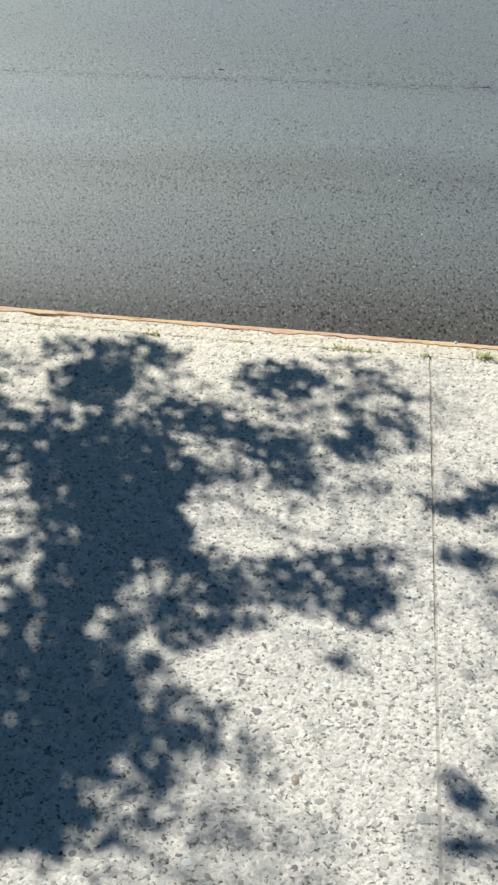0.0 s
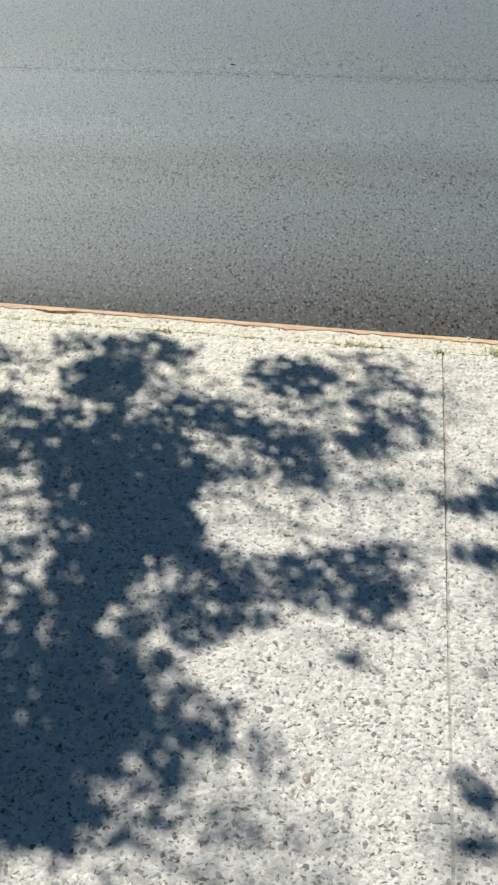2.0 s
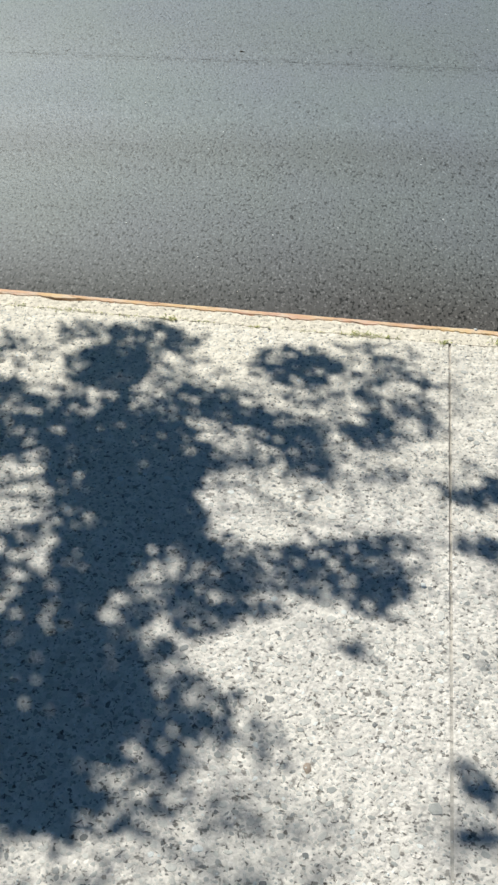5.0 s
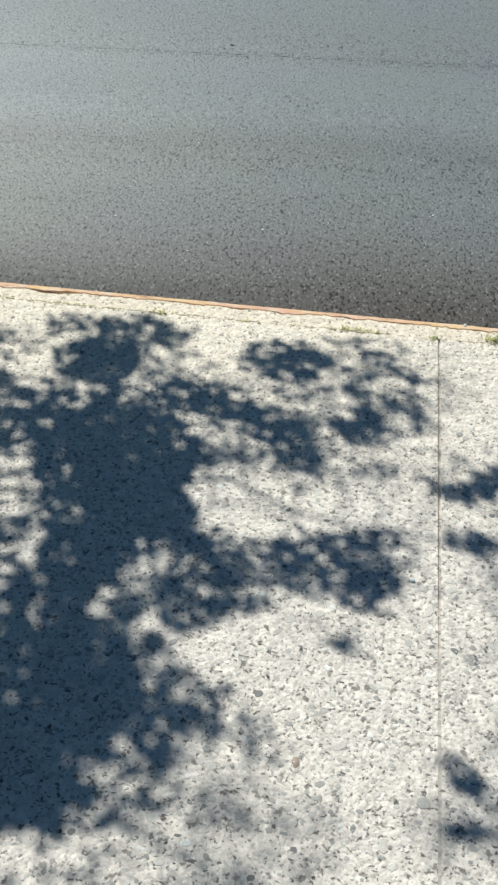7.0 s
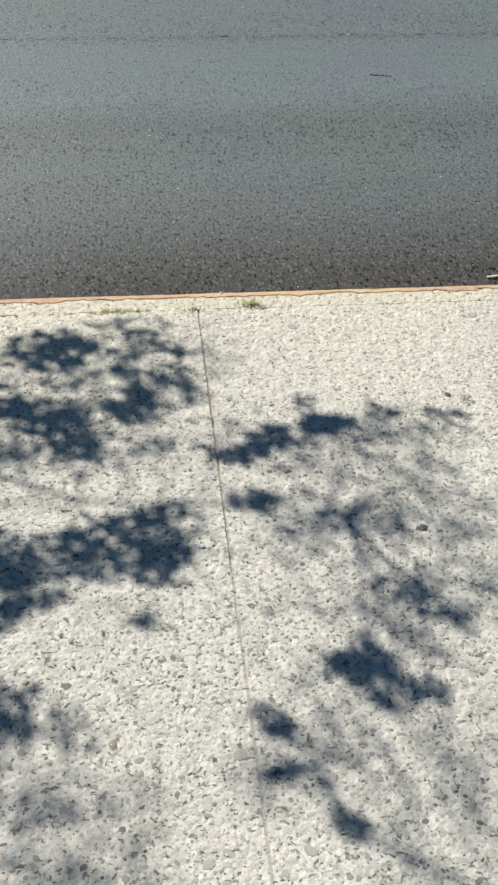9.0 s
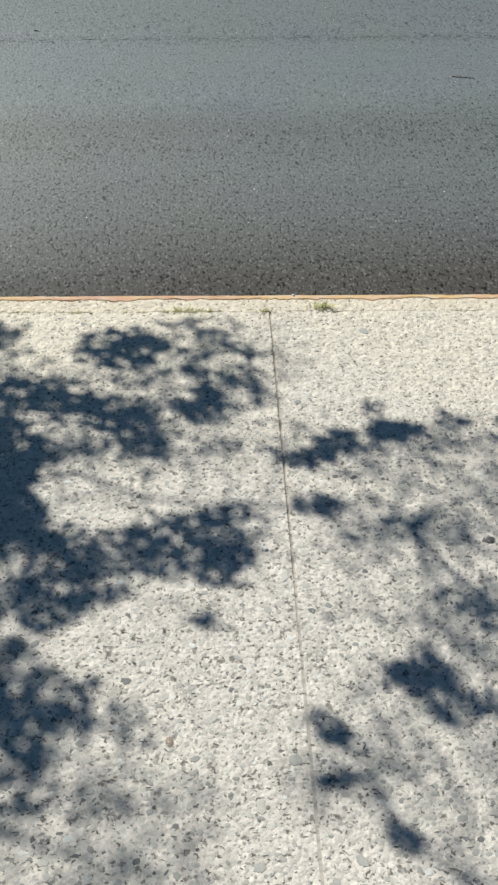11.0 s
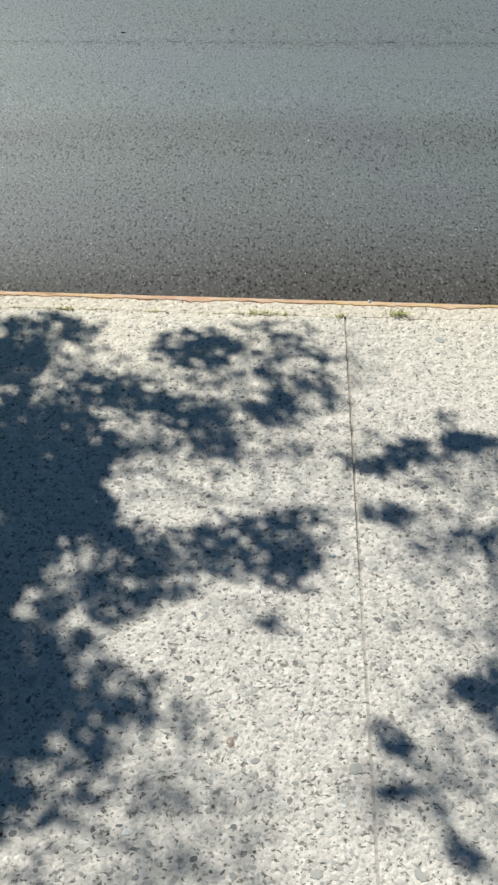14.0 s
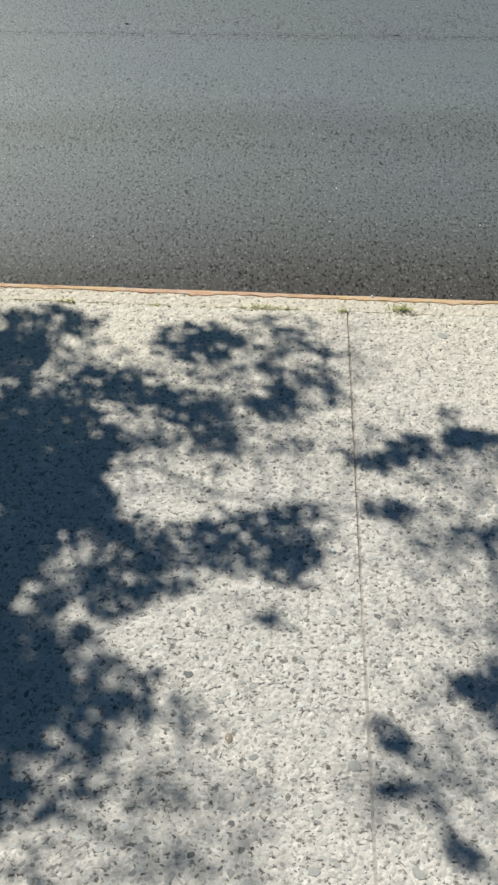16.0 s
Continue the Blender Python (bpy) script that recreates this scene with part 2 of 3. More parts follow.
def tube(points, radii, sides=7):
    """Vertices and faces of a tapered, bent branch."""
    verts, faces = [], []
    pts = [Vector(p) for p in points]
    for i, p in enumerate(pts):
        along = (pts[min(i + 1, len(pts) - 1)] - pts[max(i - 1, 0)]).normalized()
        u = along.orthogonal().normalized()
        v = along.cross(u)
        for k in range(sides):
            a = 2 * math.pi * k / sides
            verts.append(p + (u * math.cos(a) + v * math.sin(a)) * radii[i] * (1 + 0.08 * math.sin(5 * a + i)))
    for i in range(len(pts) - 1):
        for k in range(sides):
            faces.append((i * sides + k, i * sides + (k + 1) % sides, (i + 1) * sides + (k + 1) % sides, (i + 1) * sides + k))
    faces.append(tuple(range((len(pts) - 1) * sides, len(pts) * sides)))
    return verts, faces


def gather(pieces):
    verts, faces = [], []
    for v, f in pieces:
        faces += [tuple(i + len(verts) for i in g) for g in f]
        verts += v
    return verts, faces


# ---- ground, road, pavement ----
ROAD_Z = -0.10


def ground_sheet():
    me = mesh_from("ground", [(-900, -900, -0.32), (900, -900, -0.32), (900, 900, -0.32), (-900, 900, -0.32)], [(0, 1, 2, 3)], VERGE)
    tagged(part("ground", me), "dry grassy ground around the street", "ground", kind="structure")
    v = [(-60, 9, -0.12), (60, 9, -0.12), (60, 60, -0.12), (-60, 60, -0.12), (-60, -60, -0.02), (60, -60, -0.02), (60, -3.1, -0.02), (-60, -3.1, -0.02)]
    tagged(part("verge", mesh_from("verge", v, [(0, 1, 2, 3), (4, 5, 6, 7)], VERGE)), "dry verge along the street", "verge", kind="structure")


def road_height(x, y):
    """Gentle cross fall with long rolling waves and a flatter gutter."""
    h = 0.005 * math.sin((y - 0.95) * 2 * math.pi / 0.9) * math.exp(-((y - 1.15) / 0.6) ** 2)
    h += 0.004 * noise.noise((x * 0.35, y * 0.8, 2.0))
    h += 0.02 * min(1.0, y / 2.0) - 0.006 * math.exp(-(y / 0.18) ** 2)
    return ROAD_Z + h


def road_sheet():
    """Two lanes of asphalt that meet in a worn, open seam."""
    xs = np.unique(np.concatenate([np.linspace(-60, -3, 20), np.arange(-3, 3.01, 0.025), np.linspace(3, 60, 20)]))
    for k, (y0, y1) in enumerate(((-0.03, SEAM_Y), (SEAM_Y, 9.02))):
        ys = np.concatenate([np.linspace(y0, y0 + 1.72, 80), np.linspace(y0 + 1.8, y1, 14)]) if k else np.linspace(y0, y1, 85)
        verts = []
        for x in xs:
            for j, y in enumerate(ys):
                yy, z = y, road_height(x, y)
                if j == (0 if k else len(ys) - 1):
                    gap = 0.0002 + max(0.0, ragged(x * 2.5, 40 + k, 0.0075) - 0.0012)
                    yy += ragged(x * 0.6, 33, 0.006) + (gap if k else -gap)
                yy += SEAM_TURN * max(-3.0, min(3.0, x)) * max(0.0, min(1.0, y / SEAM_Y))
                verts.append((x, yy, z))
        n = len(ys)
        faces = [(i * n + j, (i + 1) * n + j, (i + 1) * n + j + 1, i * n + j + 1) for i in range(len(xs) - 1) for j in range(n - 1)]
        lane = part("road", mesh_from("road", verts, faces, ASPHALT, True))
        tagged(lane, "grey worn asphalt lane with fine chippings", "road", kind="structure")
    corners = [(x, SEAM_Y + SEAM_TURN * max(-3.0, min(3.0, x)) + e, ROAD_Z - 0.004) for e in (-0.05, 0.05) for x in (-60, -3, 3, 60)]
    base = mesh_from("road_base", corners, [(k, k + 1, k + 5, k + 4) for k in range(3)], TAR)
    tagged(part("road_base", base), "dark bed of the asphalt seam", "road", kind="structure")


ground_sheet()
road_sheet()

KERB_BACK, SLAB_FRONT, SLAB_BACK = -0.067, -0.0685, -3.1


def kerb_stone(x0, x1):
    kerb = tagged(new("kerb"), "low cream concrete kerb with a salmon worn lip", "kerb", kind="structure")

    def split(x):
        return -0.018 + ragged(x, 11, 0.010)

    def flake(x):
        return 0.0018 + 0.0075 * math.exp(-((x + 1.02) / 0.06) ** 4) + max(0.0, ragged(x * 1.6, 15, 0.0050))

    part("kerb_body", strip_block("kerb_body", x0, x1, lambda x: KERB_BACK + ragged(x, 12, 0.004), lambda x: split(x) - flake(x), 0.0, -0.3, KERB), kerb)
    part("kerb_lip", strip_block("kerb_lip", x0, x1, split, lambda x: ragged(x, 13, 0.0016), 0.001, -0.3, LIP, lip=0.006), kerb, "salmon lip with worn yellow paint")
    bed = [(x0, -0.061, -0.009), (x1, -0.061, -0.009), (x1, -0.01, -0.009), (x0, -0.01, -0.009)]
    part("crack_filling", mesh_from("crack_filling", bed, [(0, 1, 2, 3)], SOIL), kerb)


for k in range(-4, 5):
    kerb_stone(k * 3.0 - 1.8 + 0.002, k * 3.0 + 1.2 - 0.002)

pavement = tagged(new("pavement"), "sunlit exposed-aggregate concrete pavement with tree shade", "pavement", kind="structure")
SLAB_LENGTH, JOINT = 2.4, 0.0036
slabs = {}
for k in range(-6, 6):
    if k == -2:
        continue  # the planting bed
    x0, x1 = k * SLAB_LENGTH + JOINT / 2, (k + 1) * SLAB_LENGTH - JOINT / 2
    front = lambda x: KERB_BACK + ragged(x, 12, 0.004) - max(0.0002, ragged(x, 21, 0.0055) + 0.0004)
    step = 0.006 if k in (-1, 0) else 0.1
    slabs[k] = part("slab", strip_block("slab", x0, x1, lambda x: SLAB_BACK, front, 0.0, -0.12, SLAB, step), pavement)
for k in sorted(slabs):
    ys = np.arange(SLAB_BACK, -0.06, 0.005)
    verts = [(k * SLAB_LENGTH + e * 0.004, y, min(-0.0003, -0.0006 - 0.0052 * max(0.0, min(1.0, (y + 1.05) / 0.35)) + ragged(y * 2.5, 50 + k, 0.0022))) for y in ys for e in (-1, 1)]
    part("joint_filling", mesh_from("joint_filling", verts, [(2 * i, 2 * i + 1, 2 * i + 3, 2 * i + 2) for i in range(len(ys) - 1)], FILL), pavement)
bed_top = [(-4.8, SLAB_BACK, 0.0), (-2.4, SLAB_BACK, 0.0), (-2.4, -0.07, 0.0), (-4.8, -0.07, 0.0)]
tagged(part("soil_bed", mesh_from("soil_bed", bed_top, [(0, 1, 2, 3)], SOIL)), "bare brown soil bed round the tree", "soil bed", kind="structure")


# ---- the street tree whose crown shades the pavement ----
# Sprays by where their shade falls on the pavement: x, y, two half widths, fullness.
DENSE = [
    (-0.76, -0.15, 0.091, 0.059, 0.9), (-0.84, -0.27, 0.077, 0.069, 1), (-0.97, -0.39, 0.084, 0.036, 0.85), (-0.86, -0.42, 0.081, 0.035, 0.7),
    (-0.76, -0.39, 0.094, 0.040, 0.65), (-0.59, -0.35, 0.075, 0.044, 0.9), (-0.62, -0.41, 0.146, 0.027, 0.7), (-0.72, -0.56, 0.139, 0.126, 1),
    (-0.93, -0.52, 0.098, 0.078, 0.95), (-0.68, -0.73, 0.126, 0.091, 1), (-0.71, -0.84, 0.071, 0.066, 1), (-0.94, -0.14, 0.049, 0.033, 0.8),
    (-1.01, -0.18, 0.058, 0.023, 0.35), (-0.66, -0.24, 0.084, 0.039, 0.45), (-0.58, -0.62, 0.037, 0.067, 0.6), (-1.08, -0.52, 0.079, 0.157, 0.85),
    (-1.14, -0.33, 0.084, 0.133, 0.6), (-0.87, -0.79, 0.071, 0.022, 0.5), (-0.69, -0.12, 0.059, 0.033, 0.5),
]
UPPER = [
    (-0.38, -0.21, 0.088, 0.060, 0.9), (-0.36, -0.16, 0.064, 0.030, 0.7), (-0.18, -0.40, 0.048, 0.048, 0.95), (-0.35, -0.43, 0.059, 0.055, 0.85),
    (-0.41, -0.42, 0.079, 0.037, 0.85), (-0.33, -0.52, 0.064, 0.042, 0.8), (-0.48, -0.39, 0.060, 0.026, 0.7), (-0.49, -0.50, 0.045, 0.021, 0.5),
    (-0.46, -0.55, 0.050, 0.017, 0.4), (-0.04, -0.36, 0.034, 0.030, 0.7), (-0.06, -0.22, 0.041, 0.029, 0.5), (-0.15, -0.15, 0.064, 0.019, 0.6),
    (-0.23, -0.12, 0.072, 0.026, 0.45), (-0.17, -0.29, 0.082, 0.035, 0.35), (-0.10, -0.21, 0.057, 0.025, 0.45), (-0.20, -0.22, 0.041, 0.034, 0.35),
    (-0.28, -0.29, 0.083, 0.028, 0.3), (-0.10, -0.31, 0.055, 0.024, 0.4),
]
MID = [
    (-0.49, -0.78, 0.052, 0.050, 0.7), (-0.19, -0.80, 0.072, 0.048, 0.85), (-0.28, -0.78, 0.070, 0.034, 0.7), (-0.15, -0.73, 0.073, 0.021, 0.6),
    (-0.15, -0.86, 0.044, 0.028, 0.85), (-0.18, -0.97, 0.018, 0.017, 0.9), (-0.43, -0.87, 0.057, 0.049, 0.75), (-0.49, -0.94, 0.054, 0.039, 0.7),
    (-0.32, -0.84, 0.045, 0.030, 0.5), (-0.40, -0.80, 0.057, 0.020, 0.5), (-0.36, -0.90, 0.044, 0.020, 0.45), (-0.08, -0.78, 0.034, 0.029, 0.4),
    (-0.58, -0.75, 0.035, 0.036, 0.7),
]
LOW = [
    (-0.33, -1.15, 0.030, 0.016, 0.45), (-0.30, -1.17, 0.034, 0.020, 0.3), (-0.29, -1.21, 0.038, 0.020, 0.3), (-0.72, -0.98, 0.104, 0.081, 0.95),
    (-0.7, -1.13, 0.118, 0.106, 1), (-0.58, -1.08, 0.083, 0.070, 0.9), (-0.55, -1.19, 0.085, 0.060, 0.92), (-0.42, -1.15, 0.041, 0.028, 0.78),
    (-0.46, -1.11, 0.03, 0.035, 0.6), (-0.27, -1.19, 0.030, 0.016, 0.3), (-0.91, -1.05, 0.096, 0.202, 0.9),
]
LOW_EDGE = [
    (-0.69, -1.35, 0.07, 0.035, 0.85), (-0.62, -1.34, 0.07, 0.041, 0.85), (-0.59, -1.4, 0.05, 0.032, 0.5), (-0.56, -1.45, 0.053, 0.022, 0.5),
    (-0.68, -1.47, 0.03, 0.014, 0.5), (-0.5, -1.29, 0.056, 0.035, 0.5), (-0.42, -1.32, 0.051, 0.028, 0.35), (-0.69, -1.28, 0.082, 0.087, 1),
    (-0.58, -1.29, 0.056, 0.039, 0.7), (-0.69, -1.38, 0.033, 0.027, 0.7), (-0.81, -1.31, 0.086, 0.158, 0.95), (-0.53, -1.35, 0.055, 0.028, 0.35),
    (-0.44, -1.24, 0.033, 0.023, 0.5),
]
RIGHT = [
    (0.06, -0.56, 0.058, 0.030, 0.8), (0.15, -0.52, 0.058, 0.038, 0.85), (0.26, -0.49, 0.045, 0.023, 1), (0.21, -0.42, 0.027, 0.017, 0.8),
    (0.41, -0.46, 0.041, 0.025, 0.65), (0.55, -0.49, 0.049, 0.034, 0.45), (0.07, -0.70, 0.041, 0.022, 0.95), (0.25, -0.76, 0.054, 0.021, 0.5),
    (0.32, -0.93, 0.046, 0.018, 0.8), (0.35, -0.96, 0.023, 0.016, 0.7), (0.40, -1.01, 0.037, 0.023, 0.8), (0.21, -1.11, 0.052, 0.027, 0.88),
    (0.27, -1.17, 0.047, 0.017, 0.85), (0.34, -1.16, 0.038, 0.018, 0.65), (0.14, -0.78, 0.024, 0.020, 0.4), (0.33, -0.53, 0.065, 0.017, 0.4),
]
TIPS = [
    (0.02, -1.18, 0.026, 0.017, 0.8), (0.05, -1.21, 0.022, 0.013, 1), (0.04, -1.29, 0.026, 0.011, 1), (0.10, -1.32, 0.017, 0.013, 0.6),
    (0.14, -1.39, 0.020, 0.017, 0.95), (0.12, -1.36, 0.017, 0.013, 0.5), (0.09, -1.27, 0.019, 0.012, 0.4),
    (0.08, -1.23, 0.014, 0.012, 0.5),
]
HIGH = [
    (0.34, -0.58, 0.169, 0.088, 0.38), (0.47, -0.82, 0.132, 0.172, 0.4), (0.19, -0.99, 0.099, 0.065, 0.25), (0.20, -0.80, 0.094, 0.074, 0.3),
    (0.10, -1.28, 0.127, 0.071, 0.3), (0.34, -1.28, 0.090, 0.095, 0.45), (-0.33, -1.33, 0.138, 0.065, 0.5), (-0.34, -1.43, 0.141, 0.051, 0.5),
    (0.25, -1.42, 0.111, 0.073, 0.3), (-0.20, -0.24, 0.208, 0.105, 0.3), (0.33, -1.05, 0.098, 0.063, 0.4),
]
FRINGE = [
    (-0.53, -0.56, 0.025, 0.022, 0.56), (-0.19, -0.54, 0.031, 0.014, 0.4), (-0.12, -0.53, 0.025, 0.018, 0.44), (-0.03, -0.54, 0.031, 0.019, 0.48),
    (-0.19, -0.17, 0.057, 0.017, 0.52), (-0.13, -0.1, 0.036, 0.013, 0.44), (-0.06, -0.23, 0.034, 0.016, 0.52), (-0.08, -0.32, 0.033, 0.019, 0.48),
    (-0.03, -0.37, 0.036, 0.015, 0.52), (-0.32, -0.3, 0.04, 0.018, 0.36), (-0.16, -0.52, 0.037, 0.017, 0.32), (-0.54, -0.56, 0.035, 0.018, 0.56),
    (-0.3, -0.62, 0.024, 0.017, 0.52), (-0.47, -0.38, 0.053, 0.017, 0.48), (-0.24, -0.21, 0.03, 0.016, 0.32),
]
STREAKS = [
    (-0.49, -0.97, 0.041, 0.015, 0.85), (-0.43, -0.85, 0.027, 0.025, 0.65), (-0.46, -0.93, 0.038, 0.014, 0.8), (-0.82, -0.92, 0.062, 0.009, 0.7),
    (-0.88, -0.78, 0.060, 0.018, 0.75), (-0.97, -0.65, 0.031, 0.015, 0.6), (-0.44, -0.78, 0.029, 0.020, 0.65), (-0.34, -0.77, 0.039, 0.017, 0.8),
    (-0.11, -0.90, 0.027, 0.009, 0.55), (-0.27, -0.81, 0.034, 0.014, 0.6),
    (-0.55, -0.91, 0.022, 0.016, 0.6),
]
MID_FILL = [
    (-0.29, -0.81, 0.069, 0.028, 0.75), (-0.42, -0.91, 0.055, 0.028, 0.65), (-0.21, -0.73, 0.080, 0.024, 0.8), (-0.10, -0.70, 0.036, 0.018, 0.65),
    (-0.12, -0.83, 0.040, 0.030, 0.85), (-0.38, -0.85, 0.045, 0.022, 0.6), (-0.27, -0.86, 0.045, 0.019, 0.6),
]
LOW_FILL = [
    (-0.41, -1.12, 0.041, 0.026, 0.7), (-0.31, -1.15, 0.035, 0.018, 0.3), (-0.46, -1.15, 0.040, 0.026, 0.55),
]
UPPER_FILL = [
    (-0.53, -0.38, 0.080, 0.034, 0.85), (-0.46, -0.53, 0.057, 0.019, 0.55), (-0.31, -0.53, 0.050, 0.031, 0.85), (-0.40, -0.32, 0.067, 0.019, 0.4),
    (-0.34, -0.43, 0.059, 0.030, 0.85), (-0.41, -0.46, 0.052, 0.016, 0.5),
]
RIGHT_FILL = [
    (0.22, -1.10, 0.045, 0.030, 0.92), (0.28, -1.15, 0.045, 0.020, 0.85), (0.36, -0.97, 0.040, 0.018, 0.7),
    (0.10, -0.56, 0.057, 0.023, 0.75), (0.25, -0.48, 0.051, 0.023, 0.85),
]
COLUMN_FILL = [
    (-0.60, -0.65, 0.043, 0.074, 0.9), (-0.54, -0.78, 0.048, 0.040, 0.75), (-0.48, -0.79, 0.045, 0.025, 0.55), (-0.57, -0.57, 0.042, 0.027, 0.65),
    (-0.51, -0.54, 0.040, 0.013, 0.55), (-0.55, -0.89, 0.043, 0.039, 0.75), (-0.46, -0.92, 0.039, 0.025, 0.5),
]
LEFT_FILL = [
    (-0.83, -0.34, 0.090, 0.026, 0.5), (-0.90, -0.47, 0.070, 0.034, 0.5), (-0.71, -0.89, 0.060, 0.030, 0.85), (-0.50, -0.81, 0.050, 0.022, 0.8),
    (-0.58, -0.95, 0.060, 0.022, 0.75), (-0.45, -0.87, 0.050, 0.016, 0.7),
]
# Loose outer sprigs: where their streaks of shade lie (x0, x1, y0, y1), how many, how full.
SPRIGS = ((-0.34, 0.02, -0.62, -0.10, 46, 0.30), (-0.66, -0.34, -0.60, -0.12, 20, 0.26), (0.02, 0.62, -1.05, -0.42, 34, 0.30),
          (-0.58, -0.02, -1.00, -0.68, 22, 0.28), (-1.05, -0.60, -0.34, -0.10, 18, 0.32), (-0.62, -0.24, -1.46, -1.10, 18, 0.30))
loose = random.Random(23)
SPRIG = [(loose.uniform(x0, x1), loose.uniform(y0, y1), loose.uniform(0.018, 0.040), loose.uniform(0.006, 0.012), full * loose.uniform(0.6, 1.3))
         for x0, x1, y0, y1, count, full in SPRIGS for _ in range(count)]
HAZE = [
    (-0.26, -0.40, 0.170, 0.075, 0.28), (-0.21, -0.26, 0.164, 0.074, 0.2), (-0.49, -0.35, 0.107, 0.059, 0.4), (-0.47, -0.55, 0.076, 0.052, 0.35),
    (-0.24, -0.55, 0.149, 0.050, 0.3), (-0.52, -0.90, 0.100, 0.082, 0.45), (-0.32, -0.79, 0.125, 0.051, 0.35), (-0.88, -0.73, 0.073, 0.081, 0.3),
    (-0.83, -0.88, 0.068, 0.043, 0.3), (-0.94, -0.22, 0.186, 0.054, 0.3), (-0.67, -0.32, 0.138, 0.061, 0.3), (0.16, -0.55, 0.155, 0.069, 0.35),
    (0.45, -0.53, 0.132, 0.073, 0.3), (0.32, -0.77, 0.182, 0.093, 0.35), (0.37, -0.99, 0.113, 0.080, 0.4), (0.25, -1.14, 0.136, 0.058, 0.35),
    (0.09, -1.25, 0.098, 0.062, 0.3), (-0.11, -0.78, 0.069, 0.056, 0.3),
]
DRIFT = Vector((TO_SUN.x / TO_SUN.z, TO_SUN.y / TO_SUN.z, 1.0))


def leaf_shape(at, along, up, size):
    """A pointed leaf, folded along its rib."""
    side = along.cross(up).normalized()
    w = size * 0.21
    tip, mid = at + along * size, at + along * size * 0.5 - up * size * 0.06
    return [at, mid + side * w + up * w * 0.35, tip, mid - side * w + up * w * 0.35, mid], [(0, 4, 1), (4, 2, 1), (0, 3, 4), (4, 3, 2)]


def spray_leaves(rng, shade, height, out, most=0.034):
    """Tufts of small leaves round a twig's end."""
    x, y, a, b, full = shade
    size = min(most, 0.010 + 0.6 * min(a, b))
    lost = -1.35 * math.log(max(0.004, 1 - 0.995 * full))
    tufts = max(1, round((1.22 if full > 0.88 else 1.0) * lost * math.pi * (a + 0.2 * size) * (b + 0.2 * size) / (size * size * 0.19) / 4))
    for _ in range(tufts):
        r, turn = 1.30 * rng.random() ** 0.62, rng.random() * 2 * math.pi
        g = Vector((x + 1.06 * a * r * math.cos(turn), y + 0.94 * b * r * math.sin(turn), 0))
        at = g + DRIFT * (height + rng.uniform(-0.11, 0.11))
        for _ in range(4):
            along = Vector((rng.gauss(0, 1), rng.gauss(0, 0.36), rng.gauss(-0.15, 0.35))).normalized()
            up = (Vector((rng.gauss(0, 0.4), rng.gauss(0, 0.4), 1)) - along * 0.1).normalized()
            out.append(leaf_shape(at - along * size * 0.25, along, up, size * rng.uniform(0.75, 1.2)))


def bent(rng, a, b, sag, n=6):
    a, b = Vector(a), Vector(b)
    pts = [a.lerp(b, i / n) + Vector((0, 0, sag * math.sin(math.pi * i / n))) for i in range(n + 1)]
    return [p + Vector((rng.uniform(-1, 1), rng.uniform(-1, 1), rng.uniform(-1, 1))) * 0.02 * (0 < i < n) * (b - a).length for i, p in enumerate(pts)]


